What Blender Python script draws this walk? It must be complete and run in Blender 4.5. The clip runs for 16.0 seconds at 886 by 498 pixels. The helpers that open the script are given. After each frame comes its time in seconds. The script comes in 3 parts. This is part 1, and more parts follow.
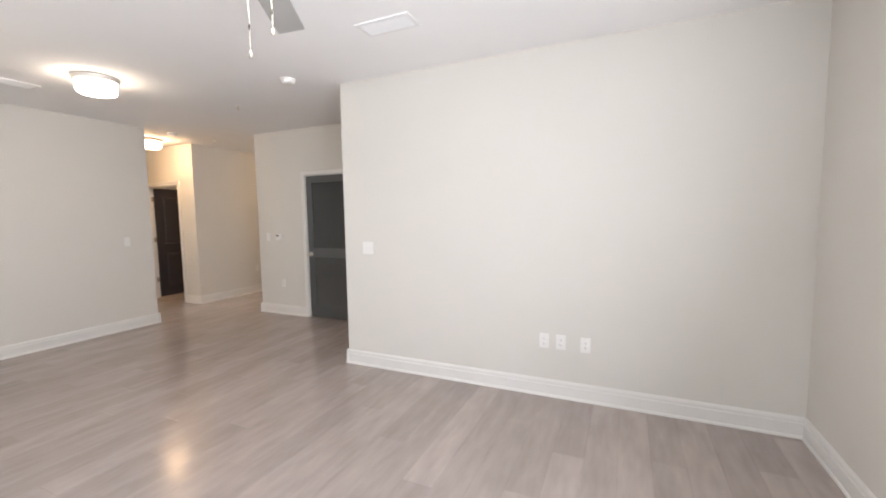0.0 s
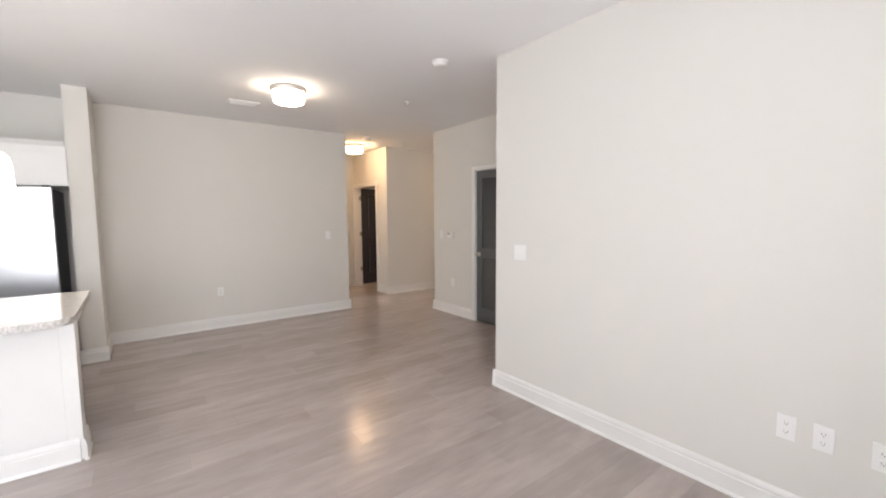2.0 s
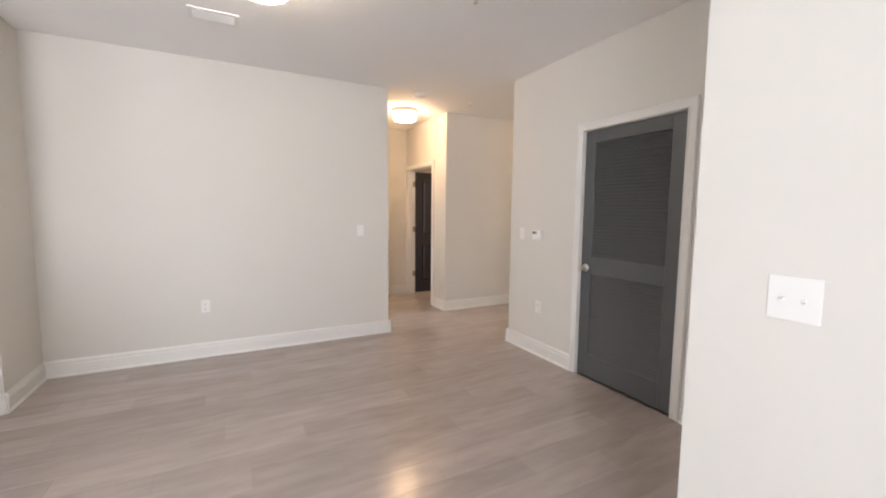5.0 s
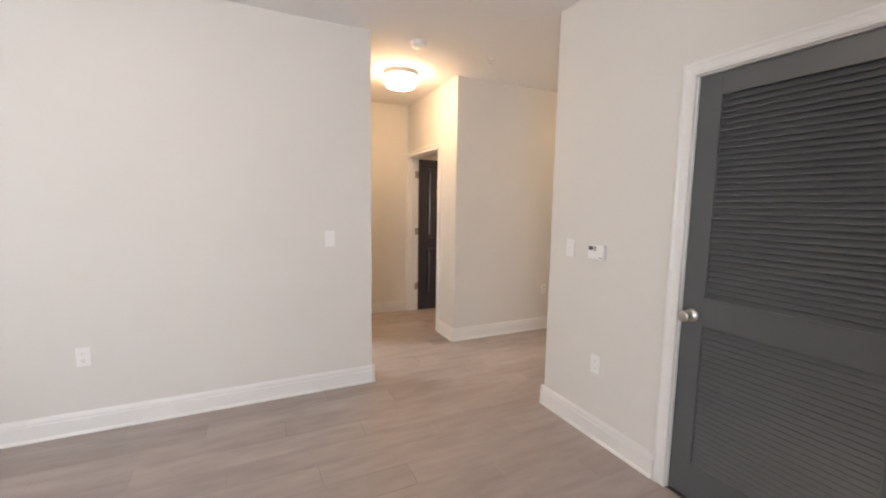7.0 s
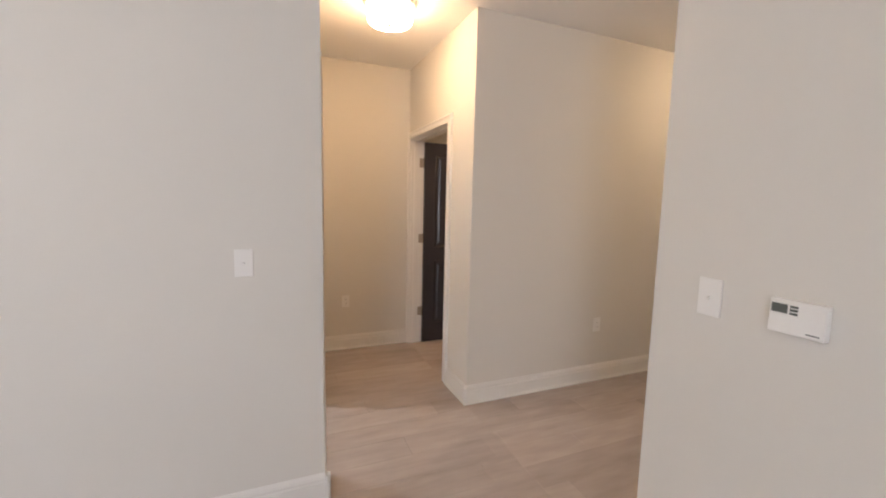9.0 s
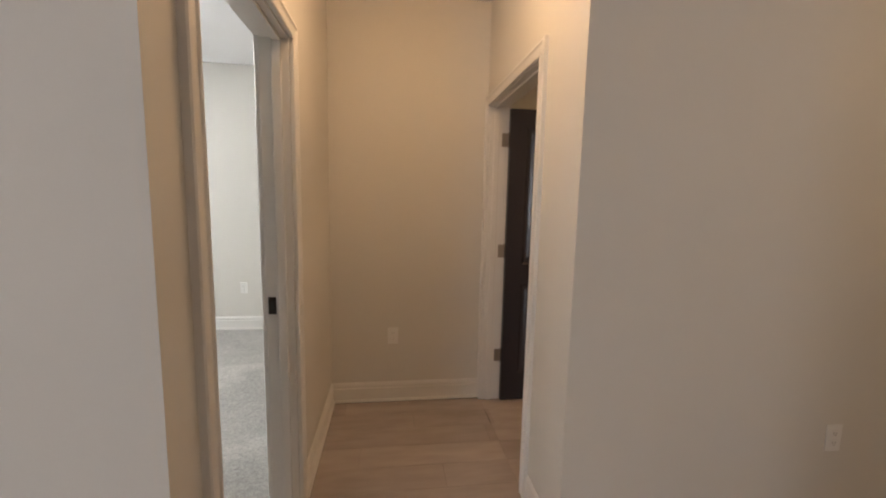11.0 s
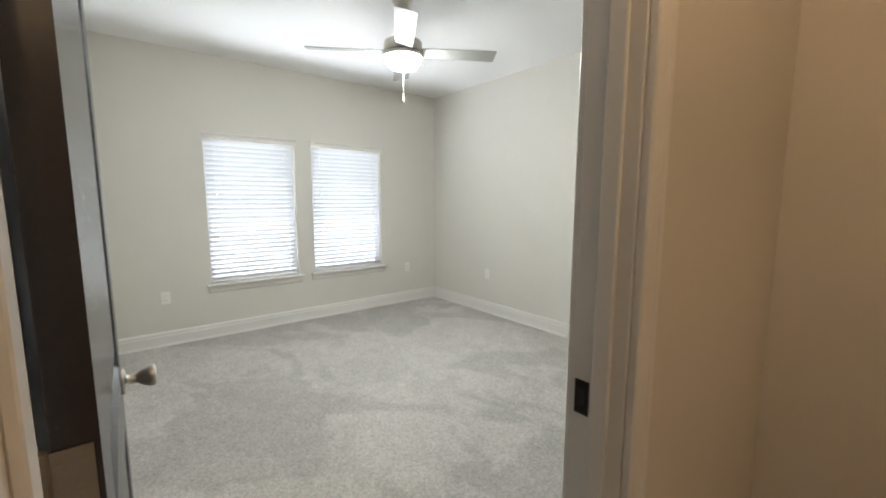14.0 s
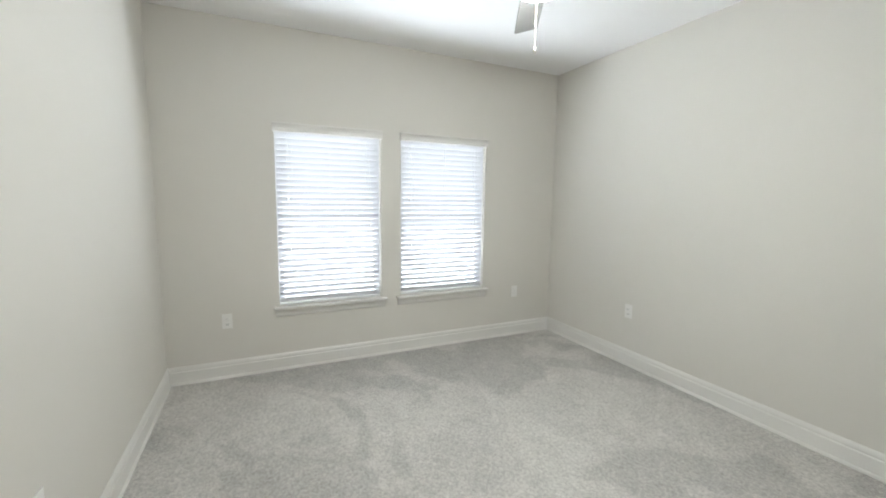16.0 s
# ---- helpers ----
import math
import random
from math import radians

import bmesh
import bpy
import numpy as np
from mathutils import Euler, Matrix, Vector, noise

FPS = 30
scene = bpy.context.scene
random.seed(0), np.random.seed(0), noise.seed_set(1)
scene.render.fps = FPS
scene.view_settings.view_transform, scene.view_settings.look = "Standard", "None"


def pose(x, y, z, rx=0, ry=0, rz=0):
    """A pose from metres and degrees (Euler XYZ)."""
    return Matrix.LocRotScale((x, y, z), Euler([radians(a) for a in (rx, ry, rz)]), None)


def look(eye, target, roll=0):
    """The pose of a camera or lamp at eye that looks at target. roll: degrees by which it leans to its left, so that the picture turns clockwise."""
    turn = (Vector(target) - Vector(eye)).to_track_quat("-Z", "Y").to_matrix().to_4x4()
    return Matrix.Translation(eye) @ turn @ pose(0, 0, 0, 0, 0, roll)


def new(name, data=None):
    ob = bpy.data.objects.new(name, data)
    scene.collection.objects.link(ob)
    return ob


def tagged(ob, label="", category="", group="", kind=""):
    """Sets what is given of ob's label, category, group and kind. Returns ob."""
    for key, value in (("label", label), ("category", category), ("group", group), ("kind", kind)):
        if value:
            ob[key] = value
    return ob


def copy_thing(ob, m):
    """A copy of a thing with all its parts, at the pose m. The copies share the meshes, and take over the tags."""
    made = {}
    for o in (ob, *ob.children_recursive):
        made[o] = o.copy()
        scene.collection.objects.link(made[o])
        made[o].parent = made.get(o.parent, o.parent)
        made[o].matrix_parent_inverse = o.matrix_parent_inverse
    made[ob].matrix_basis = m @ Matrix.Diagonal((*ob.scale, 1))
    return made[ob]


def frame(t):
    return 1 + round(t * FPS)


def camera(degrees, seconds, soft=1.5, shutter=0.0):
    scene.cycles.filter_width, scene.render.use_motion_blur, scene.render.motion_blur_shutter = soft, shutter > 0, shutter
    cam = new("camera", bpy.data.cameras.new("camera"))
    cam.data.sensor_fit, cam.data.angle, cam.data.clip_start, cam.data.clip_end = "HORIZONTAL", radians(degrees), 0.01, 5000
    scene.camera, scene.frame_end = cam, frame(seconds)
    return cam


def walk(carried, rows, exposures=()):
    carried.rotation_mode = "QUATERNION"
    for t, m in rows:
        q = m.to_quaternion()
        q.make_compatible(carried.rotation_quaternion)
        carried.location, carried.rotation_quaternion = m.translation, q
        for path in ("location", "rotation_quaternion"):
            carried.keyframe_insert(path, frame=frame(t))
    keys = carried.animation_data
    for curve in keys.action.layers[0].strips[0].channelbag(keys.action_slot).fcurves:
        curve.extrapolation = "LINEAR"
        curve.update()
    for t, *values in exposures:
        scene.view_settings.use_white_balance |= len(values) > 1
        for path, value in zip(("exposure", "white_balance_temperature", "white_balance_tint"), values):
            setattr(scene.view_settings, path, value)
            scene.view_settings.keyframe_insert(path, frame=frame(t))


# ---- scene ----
cam = camera(95.6, 16.0, soft=2.0)
PATH = [
    (0, (-3.209, -2.517, 1.472), (-1.394, -1.692, 1.303), -0.9),
    (0.5, (-3.026, -2.61, 1.459), (-1.346, -1.537, 1.295), -1.0),
    (1, (-2.803, -2.579, 1.452), (-1.291, -1.281, 1.286), -0.8),
    (1.5, (-2.621, -2.512, 1.475), (-1.281, -1.037, 1.305), -0.7),
    (2, (-2.397, -2.412, 1.46), (-1.19, -0.826, 1.296), -0.4),
    (2.5, (-2.196, -2.25, 1.432), (-1.076, -0.6, 1.27), -0.3),
    (3, (-2.042, -1.973, 1.43), (-0.978, -0.288, 1.267), -0.1),
    (3.5, (-1.879, -1.693, 1.386), (-0.855, 0.018, 1.226), 0.2),
    (4, (-1.679, -1.397, 1.364), (-0.696, 0.338, 1.204), 0.3),
    (6.5, (-0.797, 0.164, 1.442), (0.083, 1.946, 1.226), 0.9),
    (7, (-0.612, 0.453, 1.444), (0.251, 2.245, 1.228), 0.9),
    (7.5, (-0.455, 0.774, 1.448), (0.381, 2.577, 1.227), 0.9),
    (8, (-0.257, 1.086, 1.429), (0.547, 2.904, 1.215), 1.0),
    (8.5, (-0.1, 1.376, 1.453), (0.686, 3.201, 1.232), 1.2),
    (11, (0.653, 2.807, 1.436), (0.914, 4.775, 1.193), 1.2),
    (11.5, (0.757, 3.065, 1.437), (0.672, 5.047, 1.188), 1.0),
    (12, (0.779, 3.271, 1.437), (0.366, 5.211, 1.175), 0.7),
    (12.5, (0.769, 3.454, 1.436), (0.03, 5.295, 1.178), 0.8),
    (13, (0.806, 3.616, 1.439), (-0.29, 5.268, 1.176), 0.5),
    (13.5, (0.76, 3.718, 1.436), (-0.604, 5.156, 1.167), 0.2),
    (14, (0.607, 3.818, 1.394), (-0.943, 5.056, 1.145), 0.1),
    (14.5, (0.411, 3.961, 1.410), (-1.233, 5.072, 1.159), 0.4),
    (15, (0.162, 4.14, 1.411), (-1.577, 5.097, 1.164), 0.4),
    (15.5, (-0.115, 4.226, 1.444), (-1.886, 5.118, 1.183), 0.6),
    (16, (-0.392, 4.329, 1.432), (-2.194, 5.162, 1.190), 0.7),
]
EXPOSURES = [(0, 0.64, 6250, 13), (2, 0.6, 6250, 13), (4, 0.78, 6200, 13.5), (6.5, 0.92, 6130, 14), (8.5, 0.8, 6150, 15), (11, 0.12, 6400, 15), (11.5, -0.06, 6600, 16), (12, -0.08, 6650, 15), (12.5, -0.22, 6650, 13),
             (13, -0.38, 6600, 13), (13.5, -0.42, 6650, 12), (14, -0.28, 6420, 10), (14.5, -0.28, 6350, 10), (15, -0.3, 6300, 10), (16, -0.24, 6300, 10)]
walk(cam, [(t, look(eye, target, roll)) for t, eye, target, roll in PATH], EXPOSURES)

# ---- world, daylight, exposure ----
H = 2.735  # ceiling height
world = bpy.data.worlds.new("world")
scene.world = world
world.use_nodes = True
wn = world.node_tree
sky = wn.nodes.new("ShaderNodeTexSky")
sky.sky_type, sky.sun_disc = "NISHITA", False
sky.sun_elevation, sky.sun_rotation = radians(48), radians(60)
wn.nodes["Background"].inputs[1].default_value = 0.15
wn.links.new(sky.outputs[0], wn.nodes["Background"].inputs[0])


def daylight(name, eye, target, w, h, watts, col):
    d = bpy.data.lights.new(name, "AREA")
    d.shape, d.size, d.size_y, d.energy, d.color = "RECTANGLE", w, h, watts, col
    ob = new(name, d)
    ob.matrix_world = look(eye, target)
    return ob


sun = new("sun", bpy.data.lights.new("sun", "SUN"))
sun.data.energy, sun.data.angle, sun.data.color = 2.5, radians(0.5), (1.0, 0.95, 0.88)
sun.matrix_world = pose(0, 0, 30, 42, 0, 120)
COOL = (0.95, 0.975, 1.0)
SHADY = (0.87, 0.945, 1.0)
daylight("window_light_south", (-3.3, -3.58, 1.45), (-3.3, 0, 3.2), 2.0, 1.8, 98, COOL)
# West window is unseen, added with this lamp to even out the daylight.
daylight("window_light_west", (-5.98, -0.3, 1.45), (0, -0.3, 4.4), 2.3, 1.8, 27, COOL)
daylight("window_light_bedroom", (-4.45, 5.424, 1.0), (-3.45, 5.424, 1.6), 3.2, 1.5, 300, SHADY)


# ---- materials ----
def mat(name, col, rough=0.5, metal=0.0, var=0.05, scale=4.0, fine=250.0, bump=0.05, stretch=(1, 1, 1), glow=None, power=0.0, coat=0.0):
    """A surface with cloudy variation, fine grain and a slight relief, in metres."""
    m = bpy.data.materials.new(name)
    m.use_nodes = True
    nt = m.node_tree
    p = nt.nodes["Principled BSDF"]
    geo = nt.nodes.new("ShaderNodeNewGeometry")
    mp = nt.nodes.new("ShaderNodeMapping")
    mp.inputs["Scale"].default_value = stretch
    nt.links.new(geo.outputs["Position"], mp.inputs[0])
    big, small = nt.nodes.new("ShaderNodeTexNoise"), nt.nodes.new("ShaderNodeTexNoise")
    big.inputs["Scale"].default_value, small.inputs["Scale"].default_value = scale, fine
    big.inputs["Detail"].default_value = 5
    for n in (big, small):
        nt.links.new(mp.outputs[0], n.inputs["Vector"])
    add = nt.nodes.new("ShaderNodeMath")
    add.operation = "ADD"
    nt.links.new(big.outputs["Fac"], add.inputs[0])
    nt.links.new(small.outputs["Fac"], add.inputs[1])
    ramp = nt.nodes.new("ShaderNodeValToRGB")
    ramp.color_ramp.elements[0].position, ramp.color_ramp.elements[1].position = 0.3, 0.7
    half = nt.nodes.new("ShaderNodeMath")
    half.operation = "MULTIPLY"
    half.inputs[1].default_value = 0.5
    nt.links.new(add.outputs[0], half.inputs[0])
    nt.links.new(half.outputs[0], ramp.inputs[0])
    ramp.color_ramp.elements[0].color = (*[c * (1 - var) for c in col], 1)
    ramp.color_ramp.elements[1].color = (*[min(1, c * (1 + var)) for c in col], 1)
    nt.links.new(ramp.outputs[0], p.inputs["Base Color"])
    p.inputs["Roughness"].default_value, p.inputs["Metallic"].default_value = rough, metal
    p.inputs["Coat Weight"].default_value = coat
    if bump:
        b = nt.nodes.new("ShaderNodeBump")
        b.inputs["Strength"].default_value, b.inputs["Distance"].default_value = bump, 0.002
        nt.links.new(half.outputs[0], b.inputs["Height"])
        nt.links.new(b.outputs[0], p.inputs["Normal"])
    if glow:
        p.inputs["Emission Color"].default_value, p.inputs["Emission Strength"].default_value = (*glow, 1), power
    return m


def random_tint(m, low, high):
    """Each object of this material is a little lighter or darker than its neighbours."""
    nt = m.node_tree
    p = nt.nodes["Principled BSDF"]
    src = p.inputs["Base Color"].links[0].from_socket
    info, rng, mix = nt.nodes.new("ShaderNodeObjectInfo"), nt.nodes.new("ShaderNodeMapRange"), nt.nodes.new("ShaderNodeVectorMath")
    mix.operation = "SCALE"
    rng.inputs["To Min"].default_value, rng.inputs["To Max"].default_value = low, high
    nt.links.new(info.outputs["Random"], rng.inputs[0])
    nt.links.new(src, mix.inputs[0])
    nt.links.new(rng.outputs[0], mix.inputs["Scale"])
    nt.links.new(mix.outputs[0], p.inputs["Base Color"])


WALL = mat("greige wall paint", (0.67, 0.643, 0.592), 0.75, var=0.015, scale=2, fine=350, bump=0.12)
CEIL = mat("flat ceiling paint", (0.88, 0.872, 0.865), 0.9, var=0.015, scale=2, fine=300, bump=0.12)
TRIM = mat("semigloss white trim", (0.74, 0.72, 0.685), 0.35, var=0.02, scale=5, fine=120, bump=0.02)
VINYL = mat("white vinyl", (0.8, 0.8, 0.79), 0.4, var=0.02, bump=0.01)
PLASTIC = mat("white plastic", (0.79, 0.775, 0.745), 0.3, var=0.01, bump=0.0)
# Near-black for dark parts, and for shade coloured in at slots, holes and hollows.
SLOT = mat("near black hollow shade and dark parts", (0.03, 0.03, 0.03), 0.6, var=0.02, bump=0.0)
CHARCOAL = mat("charcoal door paint", (0.095, 0.099, 0.099), 0.36, var=0.06, scale=6, fine=150, bump=0.04)
ESPRESSO = mat("espresso door paint", (0.034, 0.031, 0.037), 0.23, var=0.08, scale=5, fine=140, bump=0.04)
CABINET = mat("dark stained cabinet", (0.045, 0.036, 0.032), 0.35, var=0.25, scale=3, fine=60, bump=0.05, stretch=(6, 6, 0.6))
NICKEL = mat("satin nickel", (0.6, 0.57, 0.52), 0.28, 1.0, var=0.04, bump=0.01)
LAMP_RIM = mat("brushed nickel lamp pan", (0.72, 0.69, 0.64), 0.5, 0.55, var=0.04, bump=0.01)
HINGE = mat("dull brown-grey hinge metal", (0.36, 0.31, 0.26), 0.45, 0.9, var=0.06, bump=0.01)
BRONZE = mat("dark bronze", (0.05, 0.045, 0.04), 0.4, 0.8, var=0.05, bump=0.01)
STEEL = mat("brushed stainless steel", (0.46, 0.455, 0.455), 0.3, 1.0, var=0.04, scale=2, fine=40, bump=0.04, stretch=(0.3, 0.3, 12))
FRIDGE_SIDE = mat("dark grey fridge side", (0.03, 0.032, 0.036), 0.4, 0.2, var=0.05, fine=500, bump=0.06)
BLADE = mat("silver fan blade", (0.36, 0.355, 0.34), 0.55, 0.1, var=0.04, bump=0.02)
GLASS_LIT = mat("lit frosted glass", (0.9, 0.88, 0.84), 0.4, var=0.0, bump=0, glow=(1.0, 0.82, 0.60), power=15)
GLASS_BOWL = mat("lit fan bowl glass", (0.9, 0.88, 0.84), 0.4, var=0.0, bump=0, glow=(0.93, 0.965, 0.925), power=230)
GLASS_HALL = mat("warm lit frosted glass", (0.9, 0.88, 0.84), 0.4, var=0.0, bump=0, glow=(1.0, 0.645, 0.335), power=28)
GLASS_DIM = mat("dim lit frosted glass", (0.9, 0.88, 0.84), 0.4, var=0.0, bump=0, glow=(1.0, 0.70, 0.40), power=17)
GLASS_PEND = mat("lit pendant glass", (0.9, 0.9, 0.88), 0.3, var=0.0, bump=0, glow=(1.0, 0.88, 0.72), power=16)
CHAIN = mat("pale chain", (0.45, 0.42, 0.36), 0.4, 0.5, var=0.05, bump=0)
LCD = mat("grey display", (0.1, 0.11, 0.1), 0.25, var=0.02, bump=0)
SUBFLOOR = mat("subfloor", (0.2, 0.175, 0.16), 0.8, var=0.1)
GRASS = mat("far lawn", (0.09, 0.11, 0.05), 0.9, var=0.3, scale=0.3, fine=4, bump=0.3)

GRANITE = mat("speckled granite", (0.7, 0.66, 0.6), 0.12, var=0.12, scale=30, fine=120, bump=0.0)
ROUGH_STONE = mat("granite chiselled edge", (0.5, 0.47, 0.43), 0.55, var=0.55, scale=60, fine=160, bump=0.6)

PLANK = mat("grey oak vinyl plank", (0.385, 0.328, 0.304), 0.2, var=0.15, scale=2.4, fine=7, bump=0.015, stretch=(0.55, 2.4, 1))
random_tint(PLANK, 0.9, 1.1)
CARPET = mat("grey cut pile carpet", (0.45, 0.432, 0.405), 0.95, var=0.38, scale=60.0, fine=170, bump=1.0)


def brushed_pile(m, low, high):
    """Soft-edged patches and strokes where the pile was brushed one way or the other."""
    nt = m.node_tree
    p = nt.nodes["Principled BSDF"]
    geo = nt.nodes.new("ShaderNodeNewGeometry")
    for angle, squash, scale, detail, warp, lo, hi, edge in ((-24, (0.8, 1.3, 1), 0.9, 3, 0.9, low, high, 0.035), (40, (0.7, 1.3, 1), 1.7, 3, 0.6, 0.965, 1.035, 0.05), (0, (1, 1, 1), 8.0, 3, 0.4, 0.97, 1.03, 0.12)):
        src = p.inputs["Base Color"].links[0].from_socket
        turn, press = nt.nodes.new("ShaderNodeMapping"), nt.nodes.new("ShaderNodeMapping")
        turn.inputs["Rotation"].default_value = (0, 0, radians(angle))
        press.inputs["Scale"].default_value = squash
        clump, rng, mix = nt.nodes.new("ShaderNodeTexNoise"), nt.nodes.new("ShaderNodeMapRange"), nt.nodes.new("ShaderNodeVectorMath")
        clump.inputs["Scale"].default_value, clump.inputs["Detail"].default_value = scale, detail
        clump.inputs["Roughness"].default_value = 0.6
        clump.inputs["Distortion"].default_value = warp
        rng.interpolation_type = "SMOOTHSTEP"
        rng.inputs["From Min"].default_value, rng.inputs["From Max"].default_value = 0.5 - edge, 0.5 + edge
        rng.inputs["To Min"].default_value, rng.inputs["To Max"].default_value = lo, hi
        mix.operation = "SCALE"
        nt.links.new(geo.outputs["Position"], turn.inputs[0])
        nt.links.new(turn.outputs[0], press.inputs[0])
        nt.links.new(press.outputs[0], clump.inputs["Vector"])
        nt.links.new(clump.outputs["Fac"], rng.inputs[0])
        nt.links.new(src, mix.inputs[0])
        nt.links.new(rng.outputs[0], mix.inputs["Scale"])
        nt.links.new(mix.outputs[0], p.inputs["Base Color"])


brushed_pile(CARPET, 0.91, 1.08)


def slat_material():
    m = bpy.data.materials.new("white blind slat")
    m.use_nodes = True
    nt = m.node_tree
    nt.nodes.remove(nt.nodes["Principled BSDF"])
    out = nt.nodes["Material Output"]
    d, t, mix = nt.nodes.new("ShaderNodeBsdfDiffuse"), nt.nodes.new("ShaderNodeBsdfTranslucent"), nt.nodes.new("ShaderNodeMixShader")
    d.inputs[0].default_value = t.inputs[0].default_value = (0.74, 0.745, 0.77, 1)
    mix.inputs[0].default_value = 0.02
    nt.links.new(d.outputs[0], mix.inputs[1])
    nt.links.new(t.outputs[0], mix.inputs[2])
    nt.links.new(mix.outputs[0], out.inputs[0])
    return m


SLAT = slat_material()
PANE = bpy.data.materials.new("window glass")
PANE.use_nodes = True
PANE.node_tree.nodes["Principled BSDF"].inputs["Transmission Weight"].default_value = 1
PANE.node_tree.nodes["Principled BSDF"].inputs["Roughness"].default_value = 0.0
PANE.node_tree.nodes["Principled BSDF"].inputs["IOR"].default_value = 1.45


# ---- mesh helpers ----
def part(name, bm, material, parent=None, label="", smooth=False):
    bmesh.ops.recalc_face_normals(bm, faces=bm.faces)
    me = bpy.data.meshes.new(name)
    bm.to_mesh(me)
    bm.free()
    me.materials.append(material)
    if smooth:
        for f in me.polygons:
            f.use_smooth = True
    ob = new(name, me)
    if parent:
        ob.parent = parent
    if label:
        ob["label"] = label
    return ob


def empty(name, label, category, group="", kind=""):
    ob = new(name)
    ob.empty_display_size = 0.05
    return tagged(ob, label, category, group, kind)


def add_box(bm, x0, x1, y0, y1, z0, z1):
    m = Matrix.LocRotScale(((x0 + x1) / 2, (y0 + y1) / 2, (z0 + z1) / 2), None, (abs(x1 - x0), abs(y1 - y0), abs(z1 - z0)))
    return bmesh.ops.create_cube(bm, size=1, matrix=m)["verts"]


def box(x0, x1, y0, y1, z0, z1, bevel=0.0, seg=2):
    bm = bmesh.new()
    add_box(bm, x0, x1, y0, y1, z0, z1)
    if bevel:
        bmesh.ops.bevel(bm, geom=bm.edges[:], offset=bevel, segments=seg, affect="EDGES", profile=0.6)
    return bm


def boxes(*rows):
    bm = bmesh.new()
    for r in rows:
        add_box(bm, *r)
    return bm


def lathe(profile, n=48, cap=False):
    """A body of revolution about z from (radius, height) pairs."""
    bm = bmesh.new()
    rings = []
    for r, z in profile:
        if r < 1e-6:
            rings.append([bm.verts.new((0, 0, z))])
        else:
            rings.append([bm.verts.new((r * math.cos(2 * math.pi * i / n), r * math.sin(2 * math.pi * i / n), z)) for i in range(n)])
    for a, b in zip(rings, rings[1:]):
        for i in range(n):
            j = (i + 1) % n
            if len(a) == 1 and len(b) == 1:
                continue
            if len(a) == 1:
                bm.faces.new((a[0], b[i], b[j]))
            elif len(b) == 1:
                bm.faces.new((a[i], a[j], b[0]))
            else:
                bm.faces.new((a[i], a[j], b[j], b[i]))
    return bm


def moved(bm, m):
    bmesh.ops.transform(bm, matrix=m, verts=bm.verts)
    return bm


def extrude_profile(profile, length):
    """A profile of (d, z) pairs drawn along +x from 0 to length; d goes towards -y."""
    bm = bmesh.new()
    a = [bm.verts.new((0, -d, z)) for d, z in profile]
    b = [bm.verts.new((length, -d, z)) for d, z in profile]
    n = len(profile)
    for i in range(n):
        j = (i + 1) % n
        bm.faces.new((a[i], a[j], b[j], b[i]))
    bm.faces.new(a)
    bm.faces.new(b)
    return bm


FACING = {"-y": 0, "+x": 90, "+y": 180, "-x": -90}


def structure(name, bm, material, label, category, parent=None):
    return tagged(part(name, bm, material, parent), label, category, "", "structure")


# ---- structure: walls ----
XL = 1.303  # face of the closet wall
YE = 5.57  # face of the hall's end wall
GW = "smooth greige painted drywall wall"
structure("wall_living_east", boxes((0, 0.12, -3.6, 0, 0, H), (0.12, XL, -0.12, 0, 0, H)), WALL, "long blank light greige painted drywall wall", "wall")
structure("wall_closet", boxes((XL, 1.423, -0.12, 0.832, 0, H), (XL, 1.423, 1.718, 2.675, 0, H), (XL, 1.423, 0.832, 1.718, 2.078, H)), WALL, "greige painted wall around the louvered closet door", "wall")
structure("wall_closet_inside", boxes((1.423, 2.2, -0.12, -0.02, 0, H), (2.1, 2.2, -0.02, 2.555, 0, H)), WALL, "plain painted wall inside the closet", "wall")
structure("wall_foyer_south", boxes((1.423, 4.3, 2.555, 2.675, 0, H)), WALL, GW + " of the foyer", "wall")
structure("wall_foyer_east", boxes((4.3, 4.42, 2.555, 4.28, 0, H)), WALL, GW + " at the foyer's end", "wall")
structure("wall_foyer_north", boxes((1.43, 4.3, 4.16, 4.28, 0, H)), WALL, "shaded greige painted wall of the foyer", "wall")
structure("wall_hall_east", boxes((1.31, 1.43, 4.16, 4.567, 0, H), (1.31, 1.43, 5.533, YE, 0, H), (1.31, 1.43, 4.567, 5.533, 2.078, H)), WALL, "greige painted hall wall around an open doorway", "wall")
structure("wall_hall_end", boxes((0.25, 1.43, YE, YE + 0.12, 0, H)), WALL, "warm lit painted end wall of the short hall", "wall")
structure("wall_hall_west", boxes((0.13, 0.25, 3.55, 3.724, 0, H), (0.13, 0.25, 4.578, 7.233, 0, H), (0.13, 0.25, 3.724, 4.578, 2.078, H)), WALL, "painted wall between hall and bedroom with a doorway", "wall")
structure("wall_living_north", boxes((-6.0, 0.13, 3.55, 3.67, 0, H)), WALL, "wide plain greige painted wall", "wall")
structure("wall_bedroom_north", boxes((-3.99, 0.25, 7.233, 7.353, 0, H)), WALL, "plain light grey bedroom wall", "wall")
WY = ((4.468, 5.327), (5.51, 6.385))  # the two window openings
WZ = (0.55, 1.965)
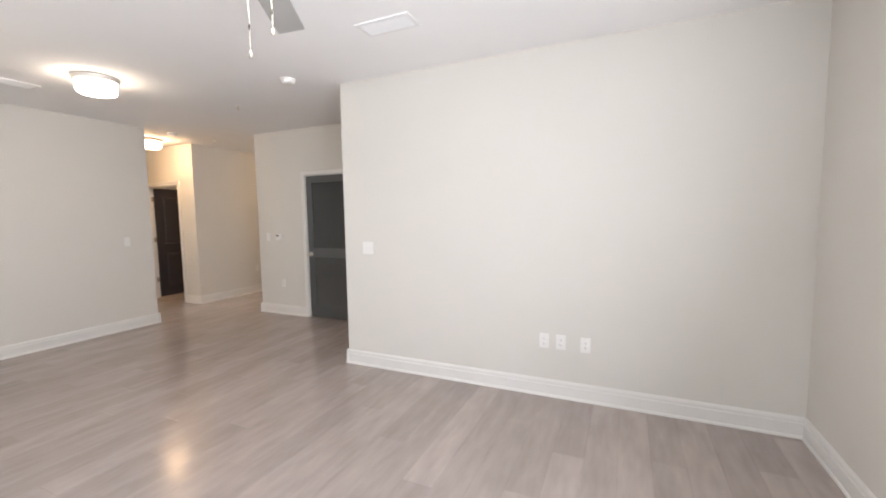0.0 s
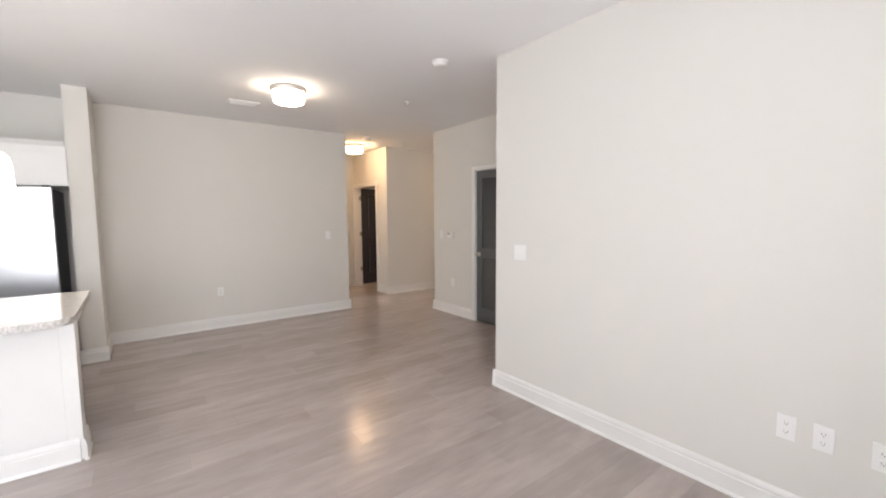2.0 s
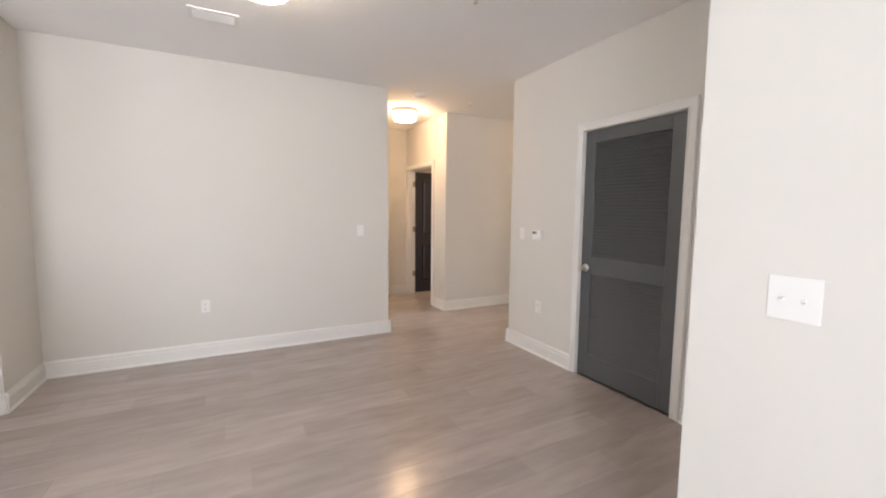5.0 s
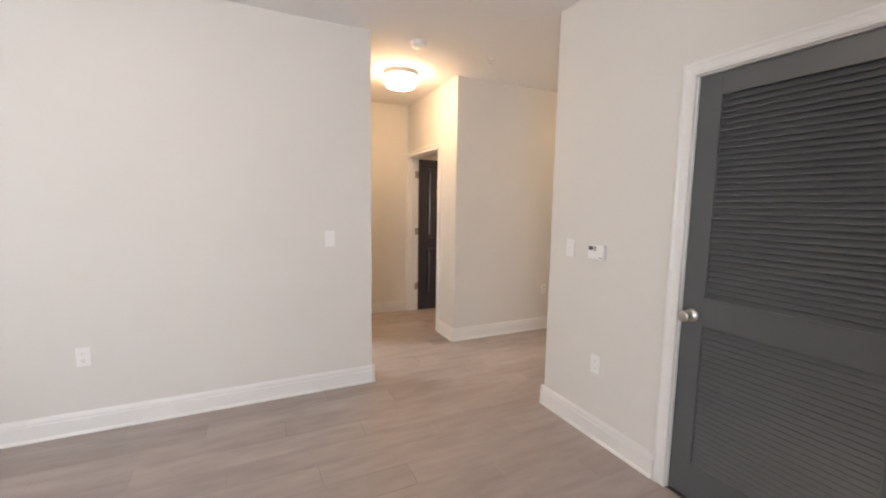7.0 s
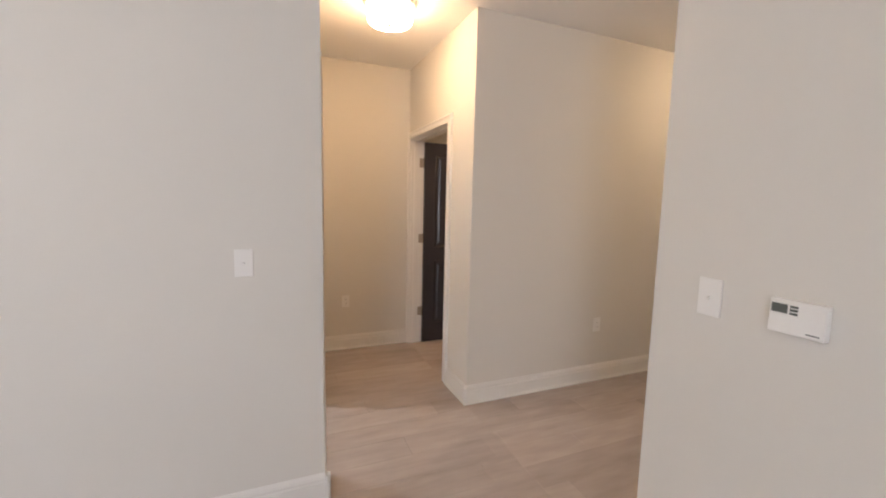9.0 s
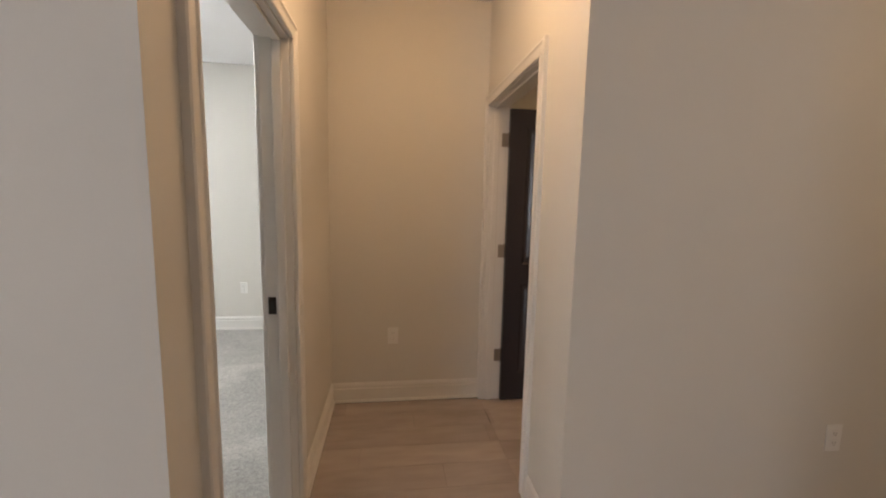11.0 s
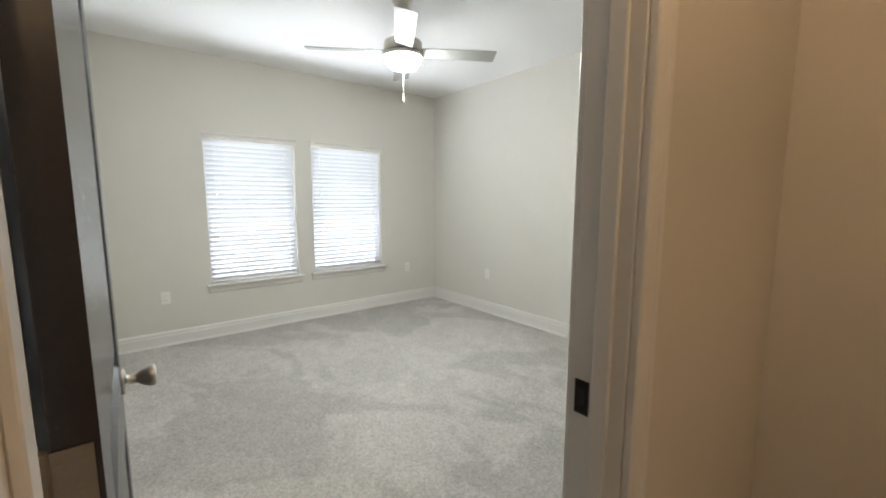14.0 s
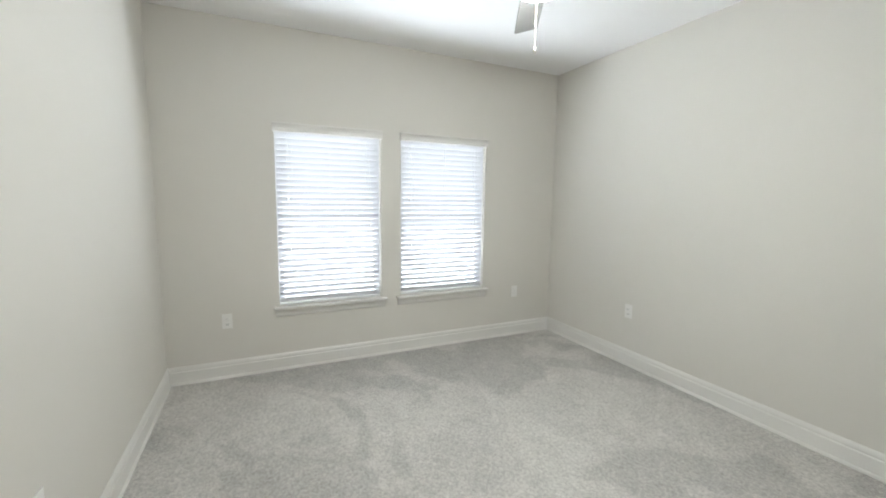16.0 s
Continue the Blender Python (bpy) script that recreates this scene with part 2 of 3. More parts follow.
structure("wall_bedroom_west", boxes((-3.99, -3.87, 3.67, WY[0][0], 0, H), (-3.99, -3.87, WY[0][1], WY[1][0], 0, H), (-3.99, -3.87, WY[1][1], 7.233, 0, H),
          *[(-3.99, -3.87, a, b, 0, WZ[0]) for a, b in WY], *[(-3.99, -3.87, a, b, WZ[1], H) for a, b in WY]), WALL, "light grey bedroom wall with two window openings", "wall")
structure("wall_living_south", boxes((-6.12, -4.3, -3.72, -3.6, 0, H), (-2.3, 0.12, -3.72, -3.6, 0, H), (-4.3, -2.3, -3.72, -3.6, 0, 0.55), (-4.3, -2.3, -3.72, -3.6, 2.35, H)), WALL, "greige painted wall with a window opening out of view", "wall")
structure("wall_living_west", boxes((-6.12, -6.0, -3.6, -1.45, 0, H), (-6.12, -6.0, 0.85, 3.67, 0, H), (-6.12, -6.0, -1.45, 0.85, 0, 0.55), (-6.12, -6.0, -1.45, 0.85, 2.35, H)), WALL, "greige painted wall with a window opening out of view", "wall")
structure("wall_bath", boxes((3.4, 3.5, 4.28, 7.2, 0, H), (0.25, 3.5, 7.353, 7.46, 0, H)), WALL, "plain painted wall of the bathroom", "wall")
structure("column_wall", boxes((-2.90, -2.714, 2.915, 3.55, 0, H)), WALL, "greige painted stub wall beside the refrigerator", "wall")
structure("ceiling", boxes((-6.12, 4.42, -3.72, 7.46, H, H + 0.1)), CEIL, "flat white painted drywall ceiling", "ceiling")
structure("floor_slab", boxes((-6.12, 4.42, -3.72, 7.46, -0.15, -0.012)), SUBFLOOR, "concrete slab under the floor covering", "floor")
structure("ground", boxes((-400, 400, -400, 400, -0.5, -0.3)), GRASS, "flat lawn outside reaching the horizon", "ground")

# ---- baseboards ----
BASE = [(0, 0), (0.024, 0), (0.024, 0.006), (0.021, 0.014), (0.0155, 0.019), (0.0155, 0.098), (0.011, 0.103), (0.012, 0.116), (0.009, 0.128), (0.004, 0.136), (0.003, 0.14), (0, 0.14)]


def baseboard(x, y, facing, length, z=0.0):
    """Starts at (x, y) and runs to the right of one who looks at the wall."""
    bm = moved(extrude_profile(BASE, length), pose(x, y, z, 0, 0, FACING[facing]))
    return structure("baseboard", bm, TRIM, "tall white moulded wooden baseboard", "baseboard")


E_ = 0.024
baseboard(0, 0 + E_, "-x", 3.6 + E_)
baseboard(XL, 0, "+y", XL + E_)
baseboard(XL, 0.775, "-x", 0.775)
baseboard(XL, 2.675 + E_, "-x", 2.675 + E_ - 1.775)
baseboard(4.3, 2.675, "+y", 4.3 - XL + E_)
baseboard(1.31 - E_, 4.16, "-y", 4.3 - 1.31 + E_)
baseboard(1.31, 4.513, "-x", 4.513 - 4.16 + E_)
baseboard(0.25, YE, "-y", 1.06)
baseboard(0.25, 4.632, "+x", YE - 4.632)
baseboard(0.25, 3.55 - E_, "+x", 3.67 - 3.55 + E_)
baseboard(-2.714, 3.55, "-y", 2.714 + 0.25 + E_)
baseboard(-2.714, 2.915 - E_, "+x", 3.55 - 2.915 + E_)
baseboard(-2.90 - E_, 2.915, "-y", 0.186 + 2 * E_)
baseboard(-6.0, -3.6, "+x", 7.15)
baseboard(0, -3.6, "+y", 6.0)
CZ = 0.012  # the carpet's height
baseboard(0.13, 3.67, "+y", 4.05, CZ)
baseboard(-3.87, 3.67, "+x", 7.233 - 3.67, CZ)
baseboard(-3.87, 7.233, "-y", 4.05, CZ)
baseboard(0.13, 7.233, "-x", 7.233 - 4.632, CZ)

# ---- doorways: jambs, stops, casings ----
CASING = [(0.005, 0), (0.005, 0.014), (0.009, 0.018), (0.015, 0.018), (0.019, 0.013), (0.036, 0.014), (0.05, 0.017), (0.055, 0.021), (0.066, 0.021), (0.07, 0.017), (0.07, 0)]


def casing(name, y0, y1, top, plane, sign, parent, far=1.0):
    """Mitred trim round an opening in a wall x = plane; sign: the side that it stands out to."""
    bm = bmesh.new()
    rings = []
    for u, d in CASING:
        x = plane + sign * d
        rings.append([bm.verts.new(p) for p in ((x, y0 - u, 0), (x, y0 - u, top + u), (x, y1 + u * far, top + u), (x, y1 + u * far, 0))])
    n = len(rings)
    for i in range(n):
        a, b = rings[i], rings[(i + 1) % n]
        for k in range(3):
            bm.faces.new((a[k], a[k + 1], b[k + 1], b[k]))
    for k in (0, 3):
        bm.faces.new([r[k] for r in rings])
    return part(name, bm, TRIM, parent)


def doorway(name, y0, y1, top, x0, x1, stop, label):
    """The clear opening y0..y1; jamb boards 18 mm thick line it from x0 to x1."""
    d = empty(name, label, "door frame", kind="structure")
    for a, b, n in ((y0 - 0.018, y0, "side_jamb"), (y1, y1 + 0.018, "side_jamb")):
        part(n, box(x0, x1, a, b, 0, top, 0.0015, 1), TRIM, d)
    part("head_jamb", box(x0, x1, y0 - 0.018, y1 + 0.018, top, top + 0.018, 0.0015, 1), TRIM, d)
    part("door_stop", box(stop - 0.018, stop + 0.018, y0, y0 + 0.011, 0, top - 0.011, 0.002, 1), TRIM, d)
    part("door_stop", box(stop - 0.018, stop + 0.018, y1 - 0.011, y1, 0, top - 0.011, 0.002, 1), TRIM, d)
    part("door_stop", box(stop - 0.018, stop + 0.018, y0, y1, top - 0.011, top, 0.002, 1), TRIM, d)
    return d


dw = doorway("door_frame_closet", 0.85, 1.70, 2.06, 1.305, 1.421, 1.368, "white painted frame round the louvered closet door")
casing("casing", 0.85, 1.70, 2.06, XL, -1, dw)
dw = doorway("door_frame_bath", 4.585, 5.515, 2.06, 1.312, 1.428, 1.36, "white painted frame of the hall's open dark door")
casing("casing", 4.585, 5.515, 2.06, 1.31, -1, dw, 0.75)
casing("casing", 4.585, 5.515, 2.06, 1.43, 1, dw)
dw = doorway("door_frame_bedroom", 3.742, 4.56, 2.06, 0.132, 0.248, 0.20, "white painted bedroom door frame with a dark strike plate")
casing("casing", 3.742, 4.56, 2.06, 0.25, 1, dw)
casing("casing", 3.742, 4.56, 2.06, 0.13, -1, dw)
sp = part("strike_plate", boxes((0.14, 0.172, 4.557, 4.5595, 0.935, 1.01)), BRONZE, dw, "small dark bronze strike plate")
# The hole's shade is a near-black box on the plate.
part("latch_hole_shade", box(0.149, 0.163, 4.5555, 4.5568, 0.955, 0.99), SLOT, sp)


# ---- doors ----
def hinge(parent, x, y, z, leaf):
    """A three-knuckle butt hinge with its pin upright at (x, y); leaf: the way (dx, dy) in which its leaf lies."""
    h = part("hinge", moved(lathe([(0, -0.047), (0.0055, -0.047), (0.0055, -0.016), (0.0048, -0.0155), (0.0055, -0.015), (0.0055, 0.015), (0.0048, 0.0155), (0.0055, 0.016), (0.0055, 0.047), (0, 0.049)], 12), pose(x, y, z)), HINGE, parent, "dull brown-grey butt hinge")
    dx, dy = leaf
    t = 0.0013
    bm = box(min(0, dx) - (t if dx == 0 else 0), max(0, dx) + (t if dx == 0 else 0), min(0, dy) - (t if dy == 0 else 0), max(0, dy) + (t if dy == 0 else 0), -0.045, 0.045)
    for k, zz in ((0.3, -0.03), (0.7, 0.0), (0.3, 0.03)):
        bmesh.ops.create_cone(bm, cap_ends=True, segments=10, radius1=0.0042, radius2=0.0042, depth=0.004, matrix=pose(dx * k, dy * k, zz, *((0, 90) if dx == 0 else (90, 0))))
    part("leaf", moved(bm, pose(x, y, z)), HINGE, h, "hinge leaf with three screws")


def door_knob(parent, m):
    """Rose, neck and knob standing out along the local -y."""
    k = part("door_knob", moved(lathe([(0, 0), (0.033, 0), (0.033, 0.004), (0.028, 0.008), (0.013, 0.011), (0.0115, 0.028), (0.0135, 0.033), (0.021, 0.042), (0.0265, 0.055), (0.0275, 0.064), (0.025, 0.0695), (0.017, 0.0715), (0, 0.072)], 32), m @ pose(0, 0, 0, 90)), NICKEL, parent, "satin nickel round knob", True)
    return k


# louvered closet door, shut; it lies in the plane x = 1.313 to 1.348
louver = empty("louvered_door", "shut charcoal grey louvered closet door with nickel knob", "door")
LY0, LY1, LX0, LX1 = 0.853, 1.697, 1.313, 1.348
part("stile", box(LX0, LX1, LY0, LY0 + 0.102, 0.012, 2.055, 0.002, 1), CHARCOAL, louver)
part("stile", box(LX0, LX1, LY1 - 0.102, LY1, 0.012, 2.055, 0.002, 1), CHARCOAL, louver)
part("top_rail", box(LX0, LX1, LY0 + 0.102, LY1 - 0.102, 1.958, 2.055, 0.001, 1), CHARCOAL, louver)
part("middle_rail", box(LX0, LX1, LY0 + 0.102, LY1 - 0.102, 0.888, 1.026, 0.001, 1), CHARCOAL, louver)
part("bottom_rail", box(LX0, LX1, LY0 + 0.102, LY1 - 0.102, 0.012, 0.20, 0.001, 1), CHARCOAL, louver)
slat_mesh = None
for z0, z1, n in ((1.026, 1.958, 35), (0.20, 0.888, 26)):
    for i in range(n):
        z = z0 + (i + 0.5) * (z1 - z0) / n
        if slat_mesh is None:
            ob = part("louver_slat", moved(box(-0.0175, 0.0175, LY0 + 0.1, LY1 - 0.1, -0.003, 0.003, 0.0012, 1), pose(0, 0, 0, 0, -53, 0)), CHARCOAL, louver)
            slat_mesh = ob.data
        else:
            ob = new("louver_slat", slat_mesh)
            ob.parent = louver
        ob.location = ((LX0 + LX1) / 2 + 0.001, 0, z)
door_knob(louver, pose(LX0, 1.648, 0.933, 0, 0, -90))
for z in (0.37, 1.10, 1.85):
    hinge(louver, LX0 - 0.004, LY0 - 0.003, z, (0, -0.012))


def panel_door(name, label, width, height=2.025):
    """A two-panel door 35 mm thick; its hinge edge is at x = 0, it runs along +x, its faces at y = 0 and y = 0.035."""
    d = empty(name, label, "door")
    t = 0.035
    s, top, mid0, mid1, bot = 0.115, 0.115, 0.86, 1.0, 0.21
    for n, r in (("stile", (0, s, 0, t, 0.012, height)), ("stile", (width - s, width, 0, t, 0.012, height)), ("top_rail", (s, width - s, 0, t, height - top, height)),
                 ("middle_rail", (s, width - s, 0, t, mid0, mid1)), ("bottom_rail", (s, width - s, 0, t, 0.012, bot))):
        part(n, box(*r), ESPRESSO, d)
    for z0, z1 in ((bot, mid0), (mid1, height - top)):
        bm = bmesh.new()
        for sgn, y in ((-1, 0.0), (1, t)):
            rows = []
            for inset, dep in ((0, 0), (0.016, 0.0105), (0.02, 0.012), (0.036, 0.012), (0.054, 0.0045), (0.06, 0.0035)):
                yy = y - sgn * dep
                rows.append([bm.verts.new(p) for p in ((s + inset, yy, z0 + inset), (width - s - inset, yy, z0 + inset), (width - s - inset, yy, z1 - inset), (s + inset, yy, z1 - inset))])
            for a, b in zip(rows, rows[1:]):
                for k in range(4):
                    bm.faces.new((a[k], a[(k + 1) % 4], b[(k + 1) % 4], b[k]))
            bm.faces.new(rows[-1])
        part("door_panel", bm, ESPRESSO, d)
    return d


bath_door = panel_door("panel_door", "open espresso brown two-panel door in the hall", 0.925, 2.045)
for z in (0.335, 1.09, 1.845):
    hinge(bath_door, -0.004, 0.036, z, (-0.042, 0))
door_knob(bath_door, pose(0.86, 0, 0.94))
bath_door.matrix_world = pose(1.444, 5.476, 0, 0, 0, 0)

bed_door = panel_door("panel_door", "open espresso brown two-panel bedroom door with nickel knob", 0.805, 2.045)
for z in (0.395, 1.12, 1.86):
    hinge(bed_door, -0.0035, 0.041, z, (0, -0.036))
door_knob(bed_door, pose(0.745, 0, 0.945))
door_knob(bed_door, pose(0.745, 0.035, 0.945, 0, 0, 180))
bed_door.matrix_world = pose(0.12, 3.786, 0, 0, 0, 180)


# ---- windows of the bedroom ----
def blind_window(i, y0, y1):
    w = empty("window_%d" % i, "white framed window behind closed white slatted blinds", "window", kind="structure")
    xo, xi = -3.985, -3.945
    z0, z1 = WZ
    for n, r in (("side_frame", (xo, xi, y0, y0 + 0.045, z0, z1)), ("side_frame", (xo, xi, y1 - 0.045, y1, z0, z1)), ("head_frame", (xo, xi, y0 + 0.045, y1 - 0.045, z1 - 0.05, z1)),
                 ("bottom_frame", (xo, xi, y0 + 0.045, y1 - 0.045, z0, z0 + 0.05)), ("meeting_rail", (xo + 0.005, xi - 0.003, y0 + 0.045, y1 - 0.045, 1.21, 1.255))):
        part(n, box(*r, 0.003, 1), VINYL, w)
    for a, b in ((z0 + 0.05, 1.21), (1.255, z1 - 0.05)):
        g = part("glass_pane", box(xo + 0.016, xo + 0.02, y0 + 0.045, y1 - 0.045, a, b), PANE, w)
        g.visible_shadow = False
    part("window_sill", box(-3.94, -3.818, y0 - 0.045, y1 + 0.045, z0 - 0.022, z0 - 0.001, 0.006, 2), TRIM, w, "white projecting sill board")
    ap = extrude_profile([(0, 0), (0.006, 0), (0.012, 0.008), (0.014, 0.02), (0.014, 0.05), (0.018, 0.056), (0.018, 0.064), (0, 0.064)], y1 - y0 + 0.06)
    part("sill_apron", moved(ap, pose(-3.87, y0 - 0.03, z0 - 0.087, 0, 0, 90)), TRIM, w)

    b = empty("window_blind", "closed white horizontal slat blind lit from behind", "blind", "bedroom window blinds")
    hr = extrude_profile([(0, 0), (0.03, 0), (0.034, 0.01), (0.03, 0.03), (0.034, 0.05), (0.042, 0.062), (0.042, 0.07), (0, 0.07)], y1 - y0 + 0.02)
    part("valance", moved(hr, pose(-3.872, y0 - 0.01, z1 - 0.018, 0, 0, 90)), TRIM, b, "white moulded valance")
    n = 30
    za, zb = z0 + 0.045, z1 - 0.035
    me = None
    for k in range(n):
        z = za + (zb - za) * k / (n - 1)
        if me is None:
            bm = bmesh.new()
            cols = []
            for j in range(5):
                u = -0.025 + 0.05 * j / 4
                c = 0.003 * (1 - (u / 0.025) ** 2)
                cols.append([bm.verts.new((u, y0 + 0.006, c)), bm.verts.new((u, y1 - 0.006, c)), bm.verts.new((u, y1 - 0.006, c - 0.0025)), bm.verts.new((u, y0 + 0.006, c - 0.0025))])
            for p, q in zip(cols, cols[1:]):
                for m in range(4):
                    bm.faces.new((p[m], p[(m + 1) % 4], q[(m + 1) % 4], q[m]))
            bm.faces.new(cols[0])
            bm.faces.new(cols[-1])
            ob = part("slat", moved(bm, pose(0, 0, 0, 0, -61, 0)), SLAT, b)
            me = ob.data
        else:
            ob = new("slat", me)
            ob.parent = b
        ob.location = (-3.905, 0, z)
    part("bottom_rail", box(-3.925, -3.885, y0 + 0.006, y1 - 0.006, z0 + 0.004, z0 + 0.02, 0.004, 2), VINYL, b)
    for y in (y0 + 0.13, (y0 + y1) / 2, y1 - 0.13):
        for x in (-3.9275, -3.8825):
            part("ladder_cord", box(x - 0.0008, x + 0.0008, y - 0.0008, y + 0.0008, z0 + 0.02, z1 - 0.04), VINYL, b)
    for y, z in ((y0 + 0.09, 1.42), (y0 + 0.1, 1.0), (y1 - 0.1, 1.2)):
        part("cord_tassel", moved(lathe([(0, 0.03), (0.003, 0.03), (0.006, 0.02), (0.007, 0.0), (0, 0)], 12), pose(-3.873, y, z)), PLASTIC, b)
        part("pull_cord", box(-3.8738, -3.8722, y - 0.0008, y + 0.0008, z + 0.028, z1 - 0.04), VINYL, b)


for i, (a, b) in enumerate(WY):
    blind_window(i + 1, a, b)


def plain_window(i, along, c, plane, z0=0.55, z1=2.35, w=2.3):
    """A frame with one mullion in an opening of the living room's outer walls."""
    o = empty("window_%d" % i, "white framed living room window out of view", "window", kind="structure")
    rows = [(-w / 2, -w / 2 + 0.06, z0, z1, "side_frame"), (w / 2 - 0.06, w / 2, z0, z1, "side_frame"), (-0.03, 0.03, z0 + 0.06, z1 - 0.06, "mullion"), (-w / 2 + 0.06, w / 2 - 0.06, z1 - 0.06, z1, "head_frame"), (-w / 2 + 0.06, w / 2 - 0.06, z0, z0 + 0.06, "bottom_frame")]
    for a, b, c0, c1, n in rows:
        part(n, box(a, b, 0.05, 0.1, c0, c1, 0.004, 1), VINYL, o)
    for a, b in ((-w / 2 + 0.06, -0.03), (0.03, w / 2 - 0.06)):
        g = part("glass_pane", box(a, b, 0.073, 0.077, z0 + 0.06, z1 - 0.06), PANE, o)
        g.visible_shadow = False
    o.matrix_world = pose(c, plane, 0, 0, 0, 180) if along == "x" else pose(plane, c, 0, 0, 0, 90)


plain_window(3, "x", -3.3, -3.6, w=2.0)
# Unseen west window, added as an opening for the fill light.
plain_window(4, "y", -0.3, -6.0)


# ---- ceiling fixtures ----
def flush_lamp(x, y, glass):
    o = empty("ceiling_lamp", "lit round frosted glass ceiling lamp with nickel rim", "ceiling lamp", "flush ceiling lamps")
    part("rim", lathe([(0, 0), (0.166, 0), (0.170, -0.005), (0.170, -0.012), (0.165, -0.017), (0.167, -0.036), (0.162, -0.043), (0.152, -0.045), (0.146, -0.045)], 64), LAMP_RIM, o, "satin nickel rim", True)
    part("shade", lathe([(0.149, -0.041), (0.147, -0.10), (0.143, -0.126), (0.134, -0.139), (0.118, -0.145), (0.06, -0.149), (0, -0.15)], 64), glass, o, "glowing frosted glass drum", True)
    part("finial", lathe([(0, -0.147), (0.016, -0.149), (0.018, -0.154), (0.01, -0.159), (0, -0.161)], 24), NICKEL, o, "", True)
    o.matrix_world = pose(x, y, H)
    return o


lamp = flush_lamp(-1.12, 1.79, GLASS_LIT)
hall_lamp = flush_lamp(0.768, 4.335, GLASS_HALL)
copy_thing(hall_lamp, pose(2.5, 5.4, H))
flush_lamp(3.3, 3.4, GLASS_DIM)


def ceiling_fan(name_label, x, y, turn, chains, glass):
    o = empty("ceiling_fan", name_label, "ceiling fan", "ceiling fans")
    part("canopy", lathe([(0, 0), (0.072, 0), (0.072, -0.012), (0.058, -0.045), (0.032, -0.062), (0.016, -0.066), (0, -0.066)], 40), NICKEL, o, "", True)
    part("downrod", lathe([(0.0125, -0.06), (0.0125, -0.27)], 20), NICKEL, o, "", True)
    part("motor_housing", lathe([(0, -0.25), (0.03, -0.255), (0.09, -0.268), (0.124, -0.274), (0.131, -0.282), (0.131, -0.337), (0.127, -0.341), (0, -0.341)], 56), NICKEL, o, "brushed nickel motor housing", True)
    part("switch_housing", lathe([(0, -0.348), (0.127, -0.348), (0.132, -0.352), (0.132, -0.374), (0.128, -0.378), (0, -0.378)], 56), NICKEL, o, "", True)
    part("housing_gap", lathe([(0.12, -0.338), (0.12, -0.35)], 40), BRONZE, o)
    part("light_bowl", lathe([(0.126, -0.376), (0.122, -0.395), (0.11, -0.42), (0.085, -0.441), (0.05, -0.454), (0, -0.459)], 56), glass, o, "glowing frosted glass bowl", True)
    for k in range(4):
        bm = bmesh.new()
        sec = []
        for r, hw in ((0.1, 0.045), (0.16, 0.056), (0.3, 0.06), (0.5, 0.063), (0.635, 0.065), (0.648, 0.062)):
            sec.append([bm.verts.new((r, -hw, -0.004)), bm.verts.new((r, hw, -0.004)), bm.verts.new((r, hw, 0.002)), bm.verts.new((r, -hw, 0.002))])
        for p, q in zip(sec, sec[1:]):
            for m in range(4):
                bm.faces.new((p[m], p[(m + 1) % 4], q[(m + 1) % 4], q[m]))
        bm.faces.new(sec[0])
        bm.faces.new(sec[-1])
        bl = part("blade", moved(bm, pose(0, 0, -0.338, 0, 0, turn + 90 * k) @ pose(0, 0, 0, -12)), BLADE, o, "silver grey tilted blade")
        part("blade_iron", moved(box(0.11, 0.18, -0.02, 0.02, 0.002, 0.006, 0.001, 1), pose(0, 0, -0.338, 0, 0, turn + 90 * k) @ pose(0, 0, 0, -12)), NICKEL, bl)
    for cx, cy, l in chains:
        ch = part("pull_chain", moved(lathe([(0, 0), (0.0016, 0), (0.0016, -l), (0, -l)], 8), pose(cx, cy, -0.376)), CHAIN, o)
        part("chain_fob", moved(lathe([(0, 0.002), (0.003, 0), (0.0065, -0.012), (0.006, -0.024), (0, -0.027)], 16), pose(cx, cy, -0.376 - l)), CHAIN, ch, "", True)
        part("chain_connector", moved(lathe([(0, 0.016), (0.0035, 0.014), (0.0035, -0.004), (0, -0.006)], 10), pose(cx, cy, -0.376 - l * 0.72)), BRONZE, ch)
    o.matrix_world = pose(x, y, H)
    return o


ceiling_fan("brushed nickel four-blade ceiling fan with lit bowl in the living room", -2.17, -1.317, 31, ((0.06, 0.057, 0.28), (0.115, 0.0, 0.19)), GLASS_PEND)
ceiling_fan("brushed nickel four-blade ceiling fan with lit bowl in the bedroom", -1.85, 5.425, 58.7, ((-0.085, 0.055, 0.245), (0.09, -0.05, 0.12)), GLASS_BOWL)


